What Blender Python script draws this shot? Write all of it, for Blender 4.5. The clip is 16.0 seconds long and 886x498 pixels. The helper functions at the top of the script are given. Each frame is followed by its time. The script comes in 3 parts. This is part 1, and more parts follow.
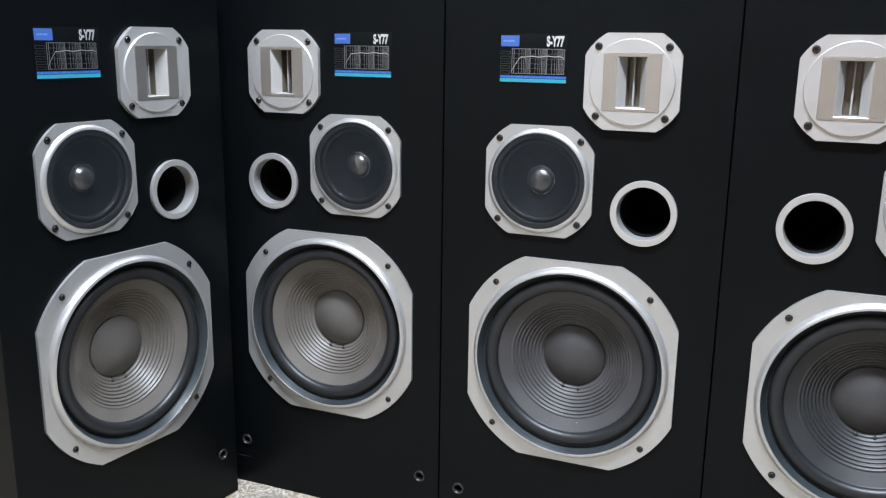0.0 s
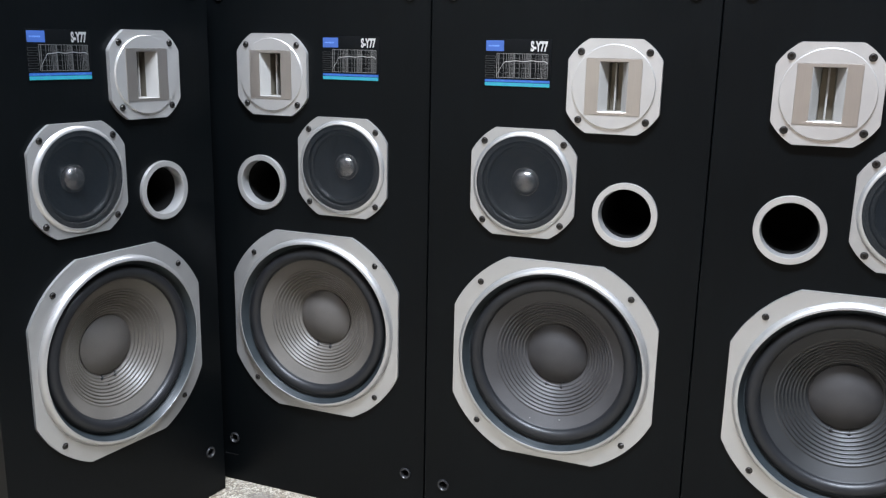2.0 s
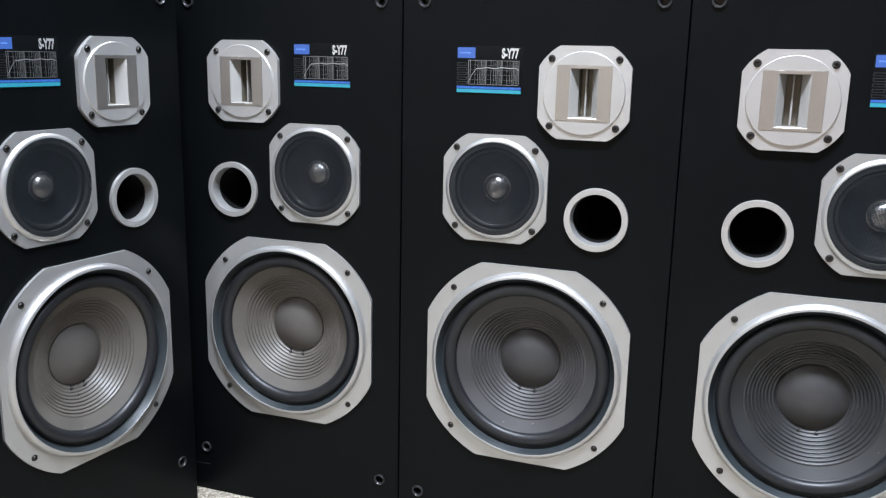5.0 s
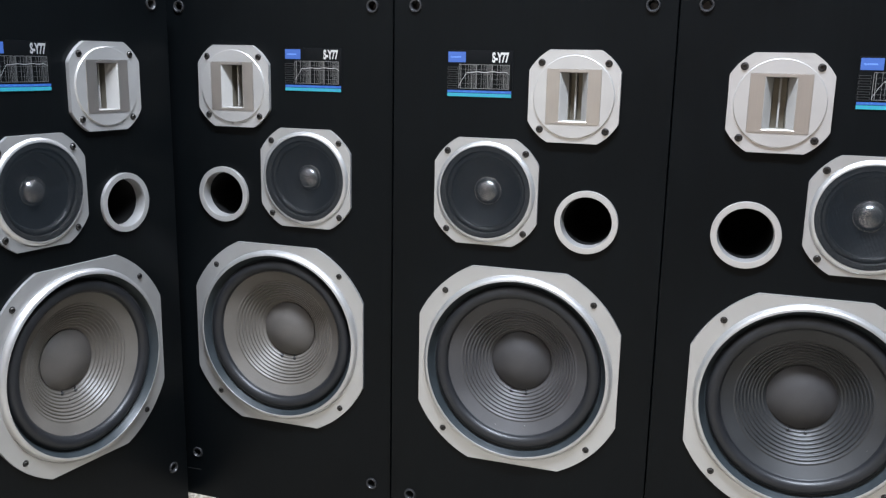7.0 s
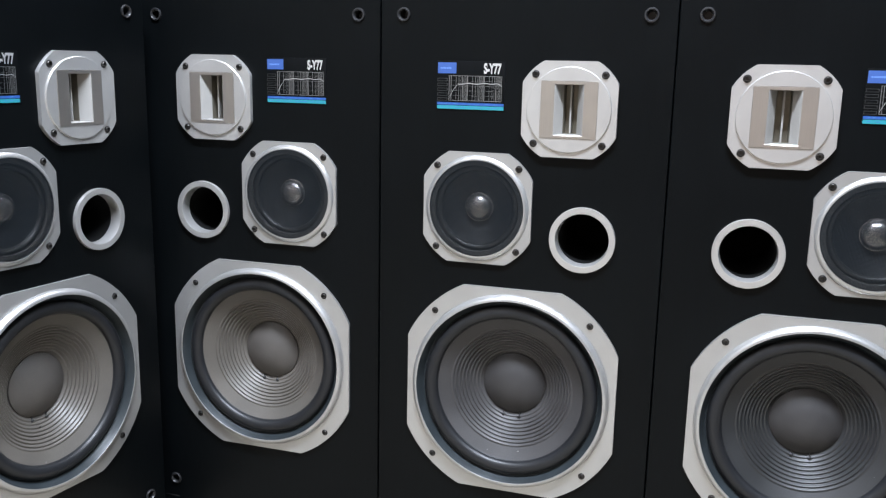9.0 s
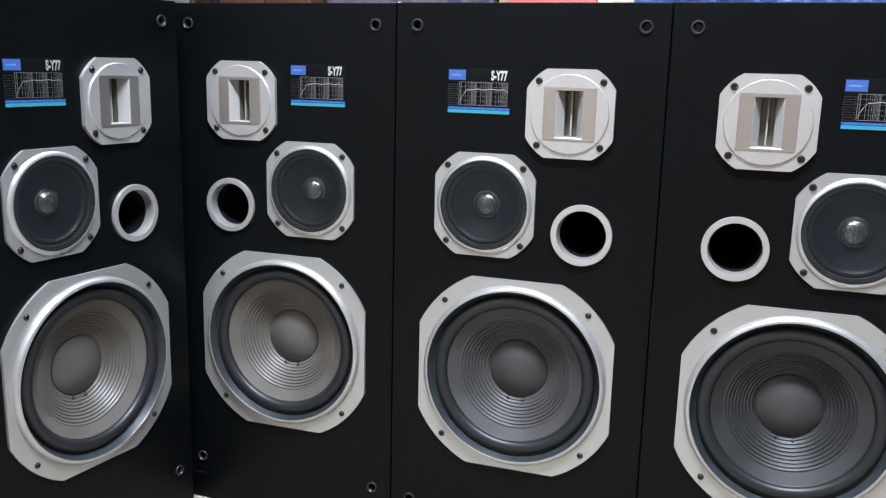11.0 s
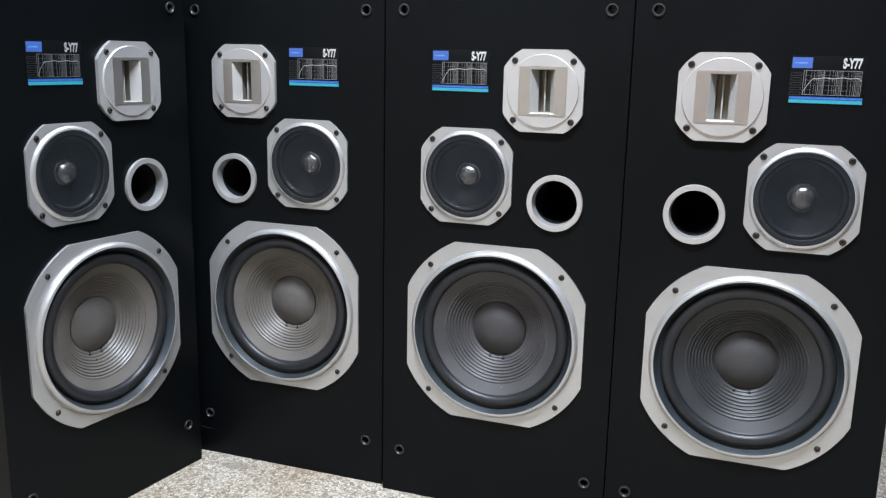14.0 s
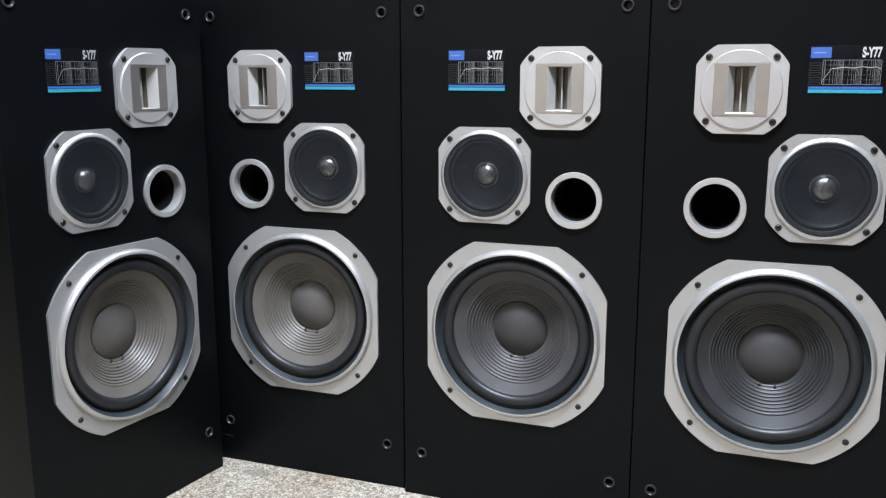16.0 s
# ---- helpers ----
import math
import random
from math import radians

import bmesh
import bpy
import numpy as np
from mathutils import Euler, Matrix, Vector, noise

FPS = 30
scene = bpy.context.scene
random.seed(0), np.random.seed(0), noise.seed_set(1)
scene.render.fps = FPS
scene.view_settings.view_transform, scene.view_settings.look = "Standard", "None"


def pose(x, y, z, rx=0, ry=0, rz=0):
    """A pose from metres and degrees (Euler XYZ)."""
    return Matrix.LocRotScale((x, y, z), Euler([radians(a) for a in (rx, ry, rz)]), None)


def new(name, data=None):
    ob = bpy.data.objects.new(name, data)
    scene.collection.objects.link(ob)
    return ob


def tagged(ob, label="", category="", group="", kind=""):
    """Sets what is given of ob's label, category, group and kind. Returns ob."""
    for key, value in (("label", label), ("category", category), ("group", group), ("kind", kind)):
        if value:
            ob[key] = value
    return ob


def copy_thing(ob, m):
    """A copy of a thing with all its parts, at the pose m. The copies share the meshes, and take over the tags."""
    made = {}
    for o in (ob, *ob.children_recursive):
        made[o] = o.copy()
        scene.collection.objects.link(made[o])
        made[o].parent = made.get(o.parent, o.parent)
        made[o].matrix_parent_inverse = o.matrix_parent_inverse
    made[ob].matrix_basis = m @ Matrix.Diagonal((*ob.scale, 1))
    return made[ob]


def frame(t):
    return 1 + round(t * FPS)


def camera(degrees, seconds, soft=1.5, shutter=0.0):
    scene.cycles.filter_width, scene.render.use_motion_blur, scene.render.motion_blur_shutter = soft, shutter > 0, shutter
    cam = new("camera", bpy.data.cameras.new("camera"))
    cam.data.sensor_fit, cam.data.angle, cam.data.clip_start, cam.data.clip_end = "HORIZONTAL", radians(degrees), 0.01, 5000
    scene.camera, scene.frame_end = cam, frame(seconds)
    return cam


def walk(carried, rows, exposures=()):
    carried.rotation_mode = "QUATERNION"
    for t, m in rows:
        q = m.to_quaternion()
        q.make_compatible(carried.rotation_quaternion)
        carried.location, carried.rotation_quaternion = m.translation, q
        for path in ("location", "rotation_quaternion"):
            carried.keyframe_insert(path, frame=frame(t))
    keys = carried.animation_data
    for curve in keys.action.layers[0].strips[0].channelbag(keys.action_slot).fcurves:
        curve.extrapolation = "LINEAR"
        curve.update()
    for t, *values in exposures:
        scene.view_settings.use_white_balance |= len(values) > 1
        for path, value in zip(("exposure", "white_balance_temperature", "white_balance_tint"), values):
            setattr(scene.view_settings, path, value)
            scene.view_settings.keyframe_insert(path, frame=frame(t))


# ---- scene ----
cam = camera(53.82, 16.0, 1.3)
# seconds, x, y, z, yaw, pitch, roll of the phone
ROWS = [
    (0.0, 0.1526, -1.1407, 0.7520, 22.72, -13.37, -0.77),
    (0.5, 0.1545, -1.1451, 0.7504, 22.59, -13.25, -0.82),
    (1.0, 0.1568, -1.1529, 0.7524, 22.39, -13.19, -0.90),
    (1.5, 0.1592, -1.1566, 0.7539, 22.15, -13.24, -0.97),
    (2.0, 0.1630, -1.1625, 0.7520, 21.90, -13.08, -1.12),
    (2.5, 0.1661, -1.1622, 0.7533, 21.64, -13.06, -1.16),
    (3.0, 0.1615, -1.1671, 0.7517, 21.20, -12.85, -1.26),
    (3.5, 0.1623, -1.1660, 0.7519, 21.03, -12.80, -1.24),
    (4.0, 0.1609, -1.1671, 0.7536, 20.48, -12.75, -1.20),
    (6.5, 0.1556, -1.1744, 0.7520, 19.18, -12.48, -1.09),
    (7.0, 0.1546, -1.1784, 0.7472, 18.87, -12.11, -1.08),
    (7.5, 0.1484, -1.1873, 0.7481, 18.55, -11.97, -1.11),
    (8.0, 0.1442, -1.1987, 0.7500, 18.08, -11.69, -1.24),
    (8.5, 0.1600, -1.1672, 0.7507, 18.44, -11.65, -1.05),
    (9.0, 0.1288, -1.1306, 0.7541, 17.77, -11.73, -1.19),
    (9.2, 0.1230, -1.1064, 0.7508, 18.02, -11.74, -1.11),
    (11.3, 0.1970, -1.2519, 0.7747, 19.61, -11.90, -1.54),
    (11.5, 0.2320, -1.2794, 0.7818, 20.46, -11.90, -1.37),
    (12.0, 0.2531, -1.3116, 0.7579, 22.32, -12.14, -1.12),
    (12.5, 0.2479, -1.2967, 0.7470, 22.63, -12.24, -1.01),
    (13.0, 0.2545, -1.2999, 0.7411, 22.04, -12.33, -0.98),
    (13.5, 0.2630, -1.3043, 0.7414, 20.68, -12.29, -1.26),
    (14.0, 0.2532, -1.3053, 0.7500, 20.07, -12.33, -1.18),
    (14.5, 0.2527, -1.3102, 0.7480, 19.82, -11.83, -0.86),
    (15.0, 0.2453, -1.3165, 0.7447, 19.85, -11.61, -0.39),
    (15.5, 0.2391, -1.3191, 0.7320, 19.96, -11.49, -0.12),
    (16.0, 0.2371, -1.3128, 0.7280, 20.36, -11.43, 0.04),
]
EXPOSURES = [(0.0, 0.0), (16.0, 0.0)]
walk(cam, [(t, pose(x, y, z, 90 + pitch, roll, yaw)) for t, x, y, z, yaw, pitch, roll in ROWS], EXPOSURES)

# ---------------------------------------------------------------- world and lights
world = bpy.data.worlds.new("world")
scene.world = world
world.use_nodes = True
world.node_tree.nodes["Background"].inputs[0].default_value = (0.6, 0.7, 0.85, 1)
world.node_tree.nodes["Background"].inputs[1].default_value = 0.1


def tube_lamp(x, y, z, watts, colour, length, turn):
    data = bpy.data.lights.new("tube_light", "AREA")
    data.shape, data.size, data.size_y, data.energy, data.color = "RECTANGLE", length, 0.30, watts, colour
    ob = new("tube_light", data)
    ob.matrix_basis = pose(x, y, z, 0, 0, turn)
    return ob


# Main lamp follows the ring highlights; the two others are added, unseen fill.
LAMPS = [(0.12, -0.92, 2.52, 226.0, (0.785, 0.873, 1.02), 1.2, 0), (-1.7, -2.6, 2.52, 30.0, (0.84, 0.88, 1.0), 1.2, 0), (-0.5, 0.75, 2.52, 43.0, (0.92, 0.93, 1.0), 1.2, 0)]
for lamp in LAMPS:
    tube_lamp(*lamp)

# ---------------------------------------------------------------- materials


def material(name, base, rough=0.5, metal=0.0, spec=0.5, grain=0.0, scale=300.0, bump=0.0, stretch=(1, 1, 1), blotch=0.0, blotch_scale=6.0, wear=0.0, coat=0.0):
    """A principled surface with colour variation at two scales, uneven gloss and fine relief."""
    mat = bpy.data.materials.new(name)
    mat.use_nodes = True
    nodes, link = mat.node_tree.nodes, mat.node_tree.links.new
    bsdf = nodes["Principled BSDF"]
    bsdf.inputs["Metallic"].default_value = metal
    bsdf.inputs["Specular IOR Level"].default_value = spec
    bsdf.inputs["Roughness"].default_value = rough
    bsdf.inputs["Coat Weight"].default_value, bsdf.inputs["Coat Roughness"].default_value = coat, rough
    bsdf.inputs["Base Color"].default_value = (*base, 1)
    coord = nodes.new("ShaderNodeTexCoord")
    mapping = nodes.new("ShaderNodeMapping")
    mapping.inputs["Scale"].default_value = stretch
    link(coord.outputs["Object"], mapping.inputs["Vector"])
    fine = nodes.new("ShaderNodeTexNoise")
    fine.inputs["Scale"].default_value, fine.inputs["Detail"].default_value = scale, 4
    broad = nodes.new("ShaderNodeTexNoise")
    broad.inputs["Scale"].default_value, broad.inputs["Detail"].default_value = blotch_scale, 5
    link(mapping.outputs[0], fine.inputs["Vector"])
    link(coord.outputs["Object"], broad.inputs["Vector"])
    value = nodes.new("ShaderNodeMath")
    value.operation = "MULTIPLY_ADD"
    value.inputs[1].default_value, value.inputs[2].default_value = 2 * grain, 1 - grain
    link(fine.outputs[0], value.inputs[0])
    second = nodes.new("ShaderNodeMath")
    second.operation = "MULTIPLY_ADD"
    second.inputs[1].default_value, second.inputs[2].default_value = 2 * blotch, 1 - blotch
    link(broad.outputs[0], second.inputs[0])
    both = nodes.new("ShaderNodeMath")
    both.operation = "MULTIPLY"
    link(value.outputs[0], both.inputs[0])
    link(second.outputs[0], both.inputs[1])
    tint = nodes.new("ShaderNodeVectorMath")
    tint.operation = "SCALE"
    tint.inputs[0].default_value = base
    link(both.outputs[0], tint.inputs["Scale"])
    link(tint.outputs[0], bsdf.inputs["Base Color"])
    gloss = nodes.new("ShaderNodeMath")
    gloss.operation = "MULTIPLY_ADD"
    gloss.inputs[1].default_value, gloss.inputs[2].default_value = wear, rough - wear / 2
    link(broad.outputs[0], gloss.inputs[0])
    link(gloss.outputs[0], bsdf.inputs["Roughness"])
    if bump:
        relief = nodes.new("ShaderNodeBump")
        relief.inputs["Strength"].default_value, relief.inputs["Distance"].default_value = 1.0, bump
        link(fine.outputs[0], relief.inputs["Height"])
        link(relief.outputs[0], bsdf.inputs["Normal"])
    return mat


VINYL = material("black_vinyl", (0.0017, 0.0023, 0.0027), 0.36, spec=0.12, grain=0.35, scale=260, bump=0.00012, stretch=(1, 1, 0.06), blotch=0.25, blotch_scale=5, wear=0.16)
SILVER = material("silver_paint", (0.472, 0.468, 0.462), 0.35, metal=0.76, grain=0.07, scale=900, bump=0.00003, blotch=0.06, blotch_scale=25, wear=0.12)
SATIN = material("satin_aluminium", (0.555, 0.545, 0.532), 0.33, metal=0.74, grain=0.06, scale=900, bump=0.00003, blotch=0.07, blotch_scale=30, wear=0.1)
BRUSHED = material("brushed_horn_plate", (0.50, 0.465, 0.43), 0.36, metal=0.95, grain=0.07, scale=900, bump=0.00003, stretch=(1, 1, 0.03), blotch=0.06, blotch_scale=30)
HORN = material("horn_throat_metal", (0.30, 0.29, 0.274), 0.5, metal=0.1, spec=0.2, grain=0.05, scale=500, blotch=0.05, blotch_scale=40)
RUBBER = material("black_rubber", (0.0110, 0.0115, 0.0130), 0.42, spec=0.38, grain=0.2, scale=500, bump=0.00004, blotch=0.35, blotch_scale=30, wear=0.25)
FLANGE = material("grey_flange", (0.046, 0.045, 0.044), 0.5, spec=0.3, grain=0.25, scale=500, bump=0.00004, blotch=0.3, blotch_scale=30, wear=0.2)
FOAM = material("grey_mid_surround", (0.022, 0.0225, 0.023), 0.42, spec=0.5, grain=0.2, scale=500, bump=0.00004, blotch=0.25, blotch_scale=40, wear=0.2)
GASKET = material("black_gasket", (0.021, 0.026, 0.029), 0.42, spec=0.35, grain=0.2, scale=300, blotch=0.4, blotch_scale=40, wear=0.25)
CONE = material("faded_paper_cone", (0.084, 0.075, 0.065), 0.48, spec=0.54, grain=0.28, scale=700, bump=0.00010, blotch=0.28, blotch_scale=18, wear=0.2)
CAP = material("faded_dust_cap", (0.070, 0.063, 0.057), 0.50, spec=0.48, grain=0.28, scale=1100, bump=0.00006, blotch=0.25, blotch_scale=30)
DARK_CONE = material("dark_paper_cone", (0.042, 0.040, 0.0405), 0.50, spec=0.45, grain=0.28, scale=700, bump=0.00010, blotch=0.35, blotch_scale=18, wear=0.2)
DARK_CAP = material("dark_dust_cap", (0.034, 0.032, 0.032), 0.52, spec=0.42, grain=0.28, scale=1100, bump=0.00006, blotch=0.35, blotch_scale=30)
# Darker copy of the dark cone: the end woofer's shade put into its colour.
SHADED_CONE = material("shaded_paper_cone", (0.020, 0.0205, 0.0215), 0.46, spec=0.50, grain=0.28, scale=700, bump=0.00010, blotch=0.4, blotch_scale=16, wear=0.2)
BOLT = material("dark_steel_bolt", (0.05, 0.047, 0.045), 0.33, metal=0.85, grain=0.3, scale=900, blotch=0.3, blotch_scale=200)
PLASTIC = material("black_plastic", (0.016, 0.016, 0.017), 0.36, spec=0.45, grain=0.2, scale=500, blotch=0.2, blotch_scale=90)
# Near-black that paints unlit depth in ports and notch; a cone spot shares it.
VOID = material("shade_and_spot_black", (0.004, 0.004, 0.004), 0.95, spec=0.1, grain=0.3, scale=300, blotch=0.2)
DOME = material("dome_metal", (0.42, 0.41, 0.405), 0.27, metal=0.9, grain=0.18, scale=900, bump=0.00003, blotch=0.25, blotch_scale=60)
MIDCONE = material("black_mid_cone", (0.008, 0.010, 0.0125), 0.42, spec=0.5, grain=0.2, scale=600, bump=0.00004, blotch=0.25, blotch_scale=30, wear=0.2)
BADGE = material("badge_black_film", (0.0025, 0.003, 0.0035), 0.38, spec=0.10, grain=0.1, scale=600, blotch=0.15, blotch_scale=40)
WHITE_INK = material("white_ink", (0.72, 0.72, 0.72), 0.42, metal=0.8, grain=0.05, blotch=0.05, blotch_scale=80)
GREY_INK = material("grey_ink", (0.07, 0.07, 0.07), 0.42, metal=0.8, grain=0.1, blotch=0.1, blotch_scale=80)
LINE_INK = material("pale_line_ink", (0.29, 0.29, 0.29), 0.42, metal=0.85, grain=0.1, blotch=0.1, blotch_scale=80)
BLUE_INK = material("blue_ink", (0.030, 0.076, 0.25), 0.45, grain=0.06, blotch=0.15, blotch_scale=60)
MID_INK = material("mid_blue_ink", (0.018, 0.070, 0.26), 0.45, grain=0.06, blotch=0.08, blotch_scale=60)
PALE_BLUE_INK = material("pale_blue_ink", (0.11, 0.21, 0.50), 0.45, grain=0.06, blotch=0.08, blotch_scale=60)
PRINT_INK = material("light_blue_print", (0.045, 0.145, 0.36), 0.45, grain=0.06, blotch=0.08, blotch_scale=60)
TEAL_INK = material("teal_ink", (0.015, 0.205, 0.245), 0.45, grain=0.06, blotch=0.08, blotch_scale=60)
SCUFF = material("pale_scuff", (0.016, 0.016, 0.016), 0.6, spec=0.2, grain=0.4, scale=200, blotch=0.3)
PLASTER = material("cream_plaster", (0.62, 0.57, 0.48), 0.85, grain=0.05, scale=120, bump=0.0004, blotch=0.08, blotch_scale=1.5)
SLOT = material("slot_metal", (0.15, 0.135, 0.105), 0.45, metal=0.4, grain=0.1, scale=300, blotch=0.15, blotch_scale=60)
DIM_PLASTER = material("dim_plaster", (0.024, 0.028, 0.023), 0.85, grain=0.05, scale=120, bump=0.0004, blotch=0.08, blotch_scale=1.5)
DARK_PLASTER = material("tan_plaster", (0.235, 0.172, 0.128), 0.85, grain=0.05, scale=120, bump=0.0004, blotch=0.08, blotch_scale=1.5)
GREY_PLASTER = material("grey_plaster", (0.17, 0.18, 0.19), 0.85, grain=0.05, scale=120, bump=0.0004, blotch=0.08, blotch_scale=1.5)
CEILING = material("white_ceiling_paint", (0.78, 0.77, 0.74), 0.9, grain=0.04, scale=100, bump=0.0003, blotch=0.05, blotch_scale=1.2)
WOOD = material("brown_door_wood", (0.11, 0.052, 0.028), 0.4, grain=0.3, scale=30, bump=0.0002, stretch=(1, 1, 0.07), blotch=0.15, blotch_scale=3, wear=0.15)
STRIPE = material("dark_blue_paint", (0.045, 0.045, 0.15), 0.5, grain=0.3, scale=40, stretch=(1, 1, 0.2), blotch=0.4, blotch_scale=12)
TIMBER = material("tan_timber", (0.42, 0.29, 0.17), 0.6, grain=0.25, scale=40, bump=0.0002, stretch=(1, 1, 0.07), blotch=0.15, blotch_scale=5)
WHITE_PAINT = material("white_paint", (0.72, 0.73, 0.76), 0.45, grain=0.04, scale=80, blotch=0.05, blotch_scale=4)
RED_PAINT = material("red_paint", (0.72, 0.15, 0.155), 0.5, grain=0.05, scale=60, blotch=0.08, blotch_scale=4)
CREAM_PAINT = material("cream_louvre_paint", (0.62, 0.58, 0.47), 0.5, grain=0.05, scale=60, blotch=0.1, blotch_scale=6)
DARK_WOOD = material("dark_cabinet_wood", (0.02, 0.018, 0.018), 0.4, grain=0.3, scale=40, stretch=(1, 1, 0.08), blotch=0.2, blotch_scale=4)
GREY_PAINT = material("grey_paint", (0.22, 0.22, 0.21), 0.5, grain=0.05, scale=60, blotch=0.1, blotch_scale=4)
BLACK_FRAME = material("black_frame_paint", (0.008, 0.008, 0.011), 0.6, grain=0.1, blotch=0.1)
BRASS = material("aged_brass", (0.55, 0.40, 0.12), 0.35, metal=0.8, grain=0.1, scale=60, blotch=0.2, blotch_scale=20)
TARP = material("blue_tarpaulin", (0.098, 0.160, 0.48), 0.38, spec=0.5, grain=0.10, scale=60, bump=0.001, blotch=0.22, blotch_scale=9, wear=0.2)


def painted_canvas():
    mat = bpy.data.materials.new("purple_grey_canvas")
    mat.use_nodes = True
    nodes, link = mat.node_tree.nodes, mat.node_tree.links.new
    bsdf = nodes["Principled BSDF"]
    bsdf.inputs["Roughness"].default_value = 0.5
    coord = nodes.new("ShaderNodeTexCoord")
    mapping = nodes.new("ShaderNodeMapping")
    mapping.inputs["Scale"].default_value = (9, 9, 14)
    link(coord.outputs["Object"], mapping.inputs[0])
    strokes = nodes.new("ShaderNodeTexNoise")
    strokes.inputs["Scale"].default_value, strokes.inputs["Detail"].default_value, strokes.inputs["Distortion"].default_value = 1.5, 9, 0.5
    link(mapping.outputs[0], strokes.inputs[0])
    ramp = nodes.new("ShaderNodeValToRGB")
    stops = [(0.3, (0.03, 0.03, 0.05)), (0.45, (0.10, 0.09, 0.14)), (0.55, (0.15, 0.12, 0.16)), (0.7, (0.07, 0.07, 0.13))]
    ramp.color_ramp.elements[0].position, ramp.color_ramp.elements[0].color = stops[0][0], (*stops[0][1], 1)
    ramp.color_ramp.elements[1].position, ramp.color_ramp.elements[1].color = stops[3][0], (*stops[3][1], 1)
    for place, colour in stops[1:3]:
        ramp.color_ramp.elements.new(place).color = (*colour, 1)
    link(strokes.outputs[0], ramp.inputs[0])
    link(ramp.outputs[0], bsdf.inputs["Base Color"])
    return mat


def terrazzo():
    """Pale pebbles set in grey cement, worn smooth, with faint brown stains."""
    mat = bpy.data.materials.new("pebble_terrazzo")
    mat.use_nodes = True
    nodes, link = mat.node_tree.nodes, mat.node_tree.links.new
    bsdf = nodes["Principled BSDF"]
    bsdf.inputs["Roughness"].default_value = 0.55
    coord = nodes.new("ShaderNodeTexCoord")
    warp = nodes.new("ShaderNodeTexNoise")
    warp.inputs["Scale"].default_value = 90
    link(coord.outputs["Object"], warp.inputs[0])
    mixed = nodes.new("ShaderNodeMix")
    mixed.data_type = "VECTOR"
    mixed.inputs[0].default_value = 0.010
    link(coord.outputs["Object"], mixed.inputs[4])
    link(warp.outputs["Color"], mixed.inputs[5])
    edge = nodes.new("ShaderNodeTexVoronoi")
    edge.feature = "DISTANCE_TO_EDGE"
    cell = nodes.new("ShaderNodeTexVoronoi")
    for tex in (edge, cell):
        tex.inputs["Scale"].default_value = 195
        link(mixed.outputs[1], tex.inputs["Vector"])
    stones = nodes.new("ShaderNodeValToRGB")
    cr = stones.color_ramp
    cr.elements[0].position, cr.elements[0].color = 0.0, (0.095, 0.075, 0.052, 1)
    cr.elements[1].position, cr.elements[1].color = 1.0, (0.60, 0.565, 0.485, 1)
    for place, colour in ((0.22, (0.26, 0.218, 0.165)), (0.45, (0.44, 0.395, 0.32)), (0.7, (0.53, 0.49, 0.405))):
        cr.elements.new(place).color = (*colour, 1)
    link(cell.outputs["Color"], stones.inputs[0])
    gap = nodes.new("ShaderNodeValToRGB")
    gap.color_ramp.elements[0].position, gap.color_ramp.elements[0].color = 0.02, (0, 0, 0, 1)
    gap.color_ramp.elements[1].position, gap.color_ramp.elements[1].color = 0.15, (1, 1, 1, 1)
    link(edge.outputs["Distance"], gap.inputs[0])
    colour = nodes.new("ShaderNodeMix")
    colour.data_type = "RGBA"
    colour.inputs[6].default_value = (0.12, 0.10, 0.078, 1)
    link(gap.outputs[0], colour.inputs[0])
    link(stones.outputs[0], colour.inputs[7])
    stain = nodes.new("ShaderNodeTexNoise")
    stain.inputs["Scale"].default_value, stain.inputs["Detail"].default_value = 5, 5
    link(coord.outputs["Object"], stain.inputs[0])
    amount = nodes.new("ShaderNodeValToRGB")
    amount.color_ramp.elements[0].position, amount.color_ramp.elements[1].position = 0.45, 0.62
    amount.color_ramp.elements[1].color = (0.6, 0.6, 0.6, 1)
    link(stain.outputs[0], amount.inputs[0])
    dirty = nodes.new("ShaderNodeMix")
    dirty.data_type, dirty.blend_type = "RGBA", "MULTIPLY"
    dirty.inputs[7].default_value = (0.72, 0.6, 0.48, 1)
    link(amount.outputs[0], dirty.inputs[0])
    link(colour.outputs[2], dirty.inputs[6])
    place = nodes.new("ShaderNodeMapping")
    place.vector_type = "TEXTURE"
    place.inputs["Location"].default_value, place.inputs["Rotation"].default_value, place.inputs["Scale"].default_value = (-0.602, -0.014, 0.0), (0, 0, 0.29), (0.032, 0.016, 1)
    link(mixed.outputs[1], place.inputs[0])
    reach = nodes.new("ShaderNodeVectorMath")
    reach.operation = "LENGTH"
    link(place.outputs[0], reach.inputs[0])
    patch = nodes.new("ShaderNodeMapRange")
    patch.inputs["From Min"].default_value, patch.inputs["From Max"].default_value = 1.0, 0.6
    patch.inputs["To Max"].default_value = 0.65
    link(reach.outputs["Value"], patch.inputs["Value"])
    cement = nodes.new("ShaderNodeMix")
    cement.data_type = "RGBA"
    cement.inputs[7].default_value = (0.15, 0.135, 0.115, 1)
    link(patch.outputs[0], cement.inputs[0])
    link(dirty.outputs[2], cement.inputs[6])
    link(cement.outputs[2], bsdf.inputs["Base Color"])
    relief = nodes.new("ShaderNodeBump")
    relief.inputs["Strength"].default_value, relief.inputs["Distance"].default_value = 0.6, 0.0008
    link(gap.outputs[0], relief.inputs["Height"])
    link(relief.outputs[0], bsdf.inputs["Normal"])
    return mat


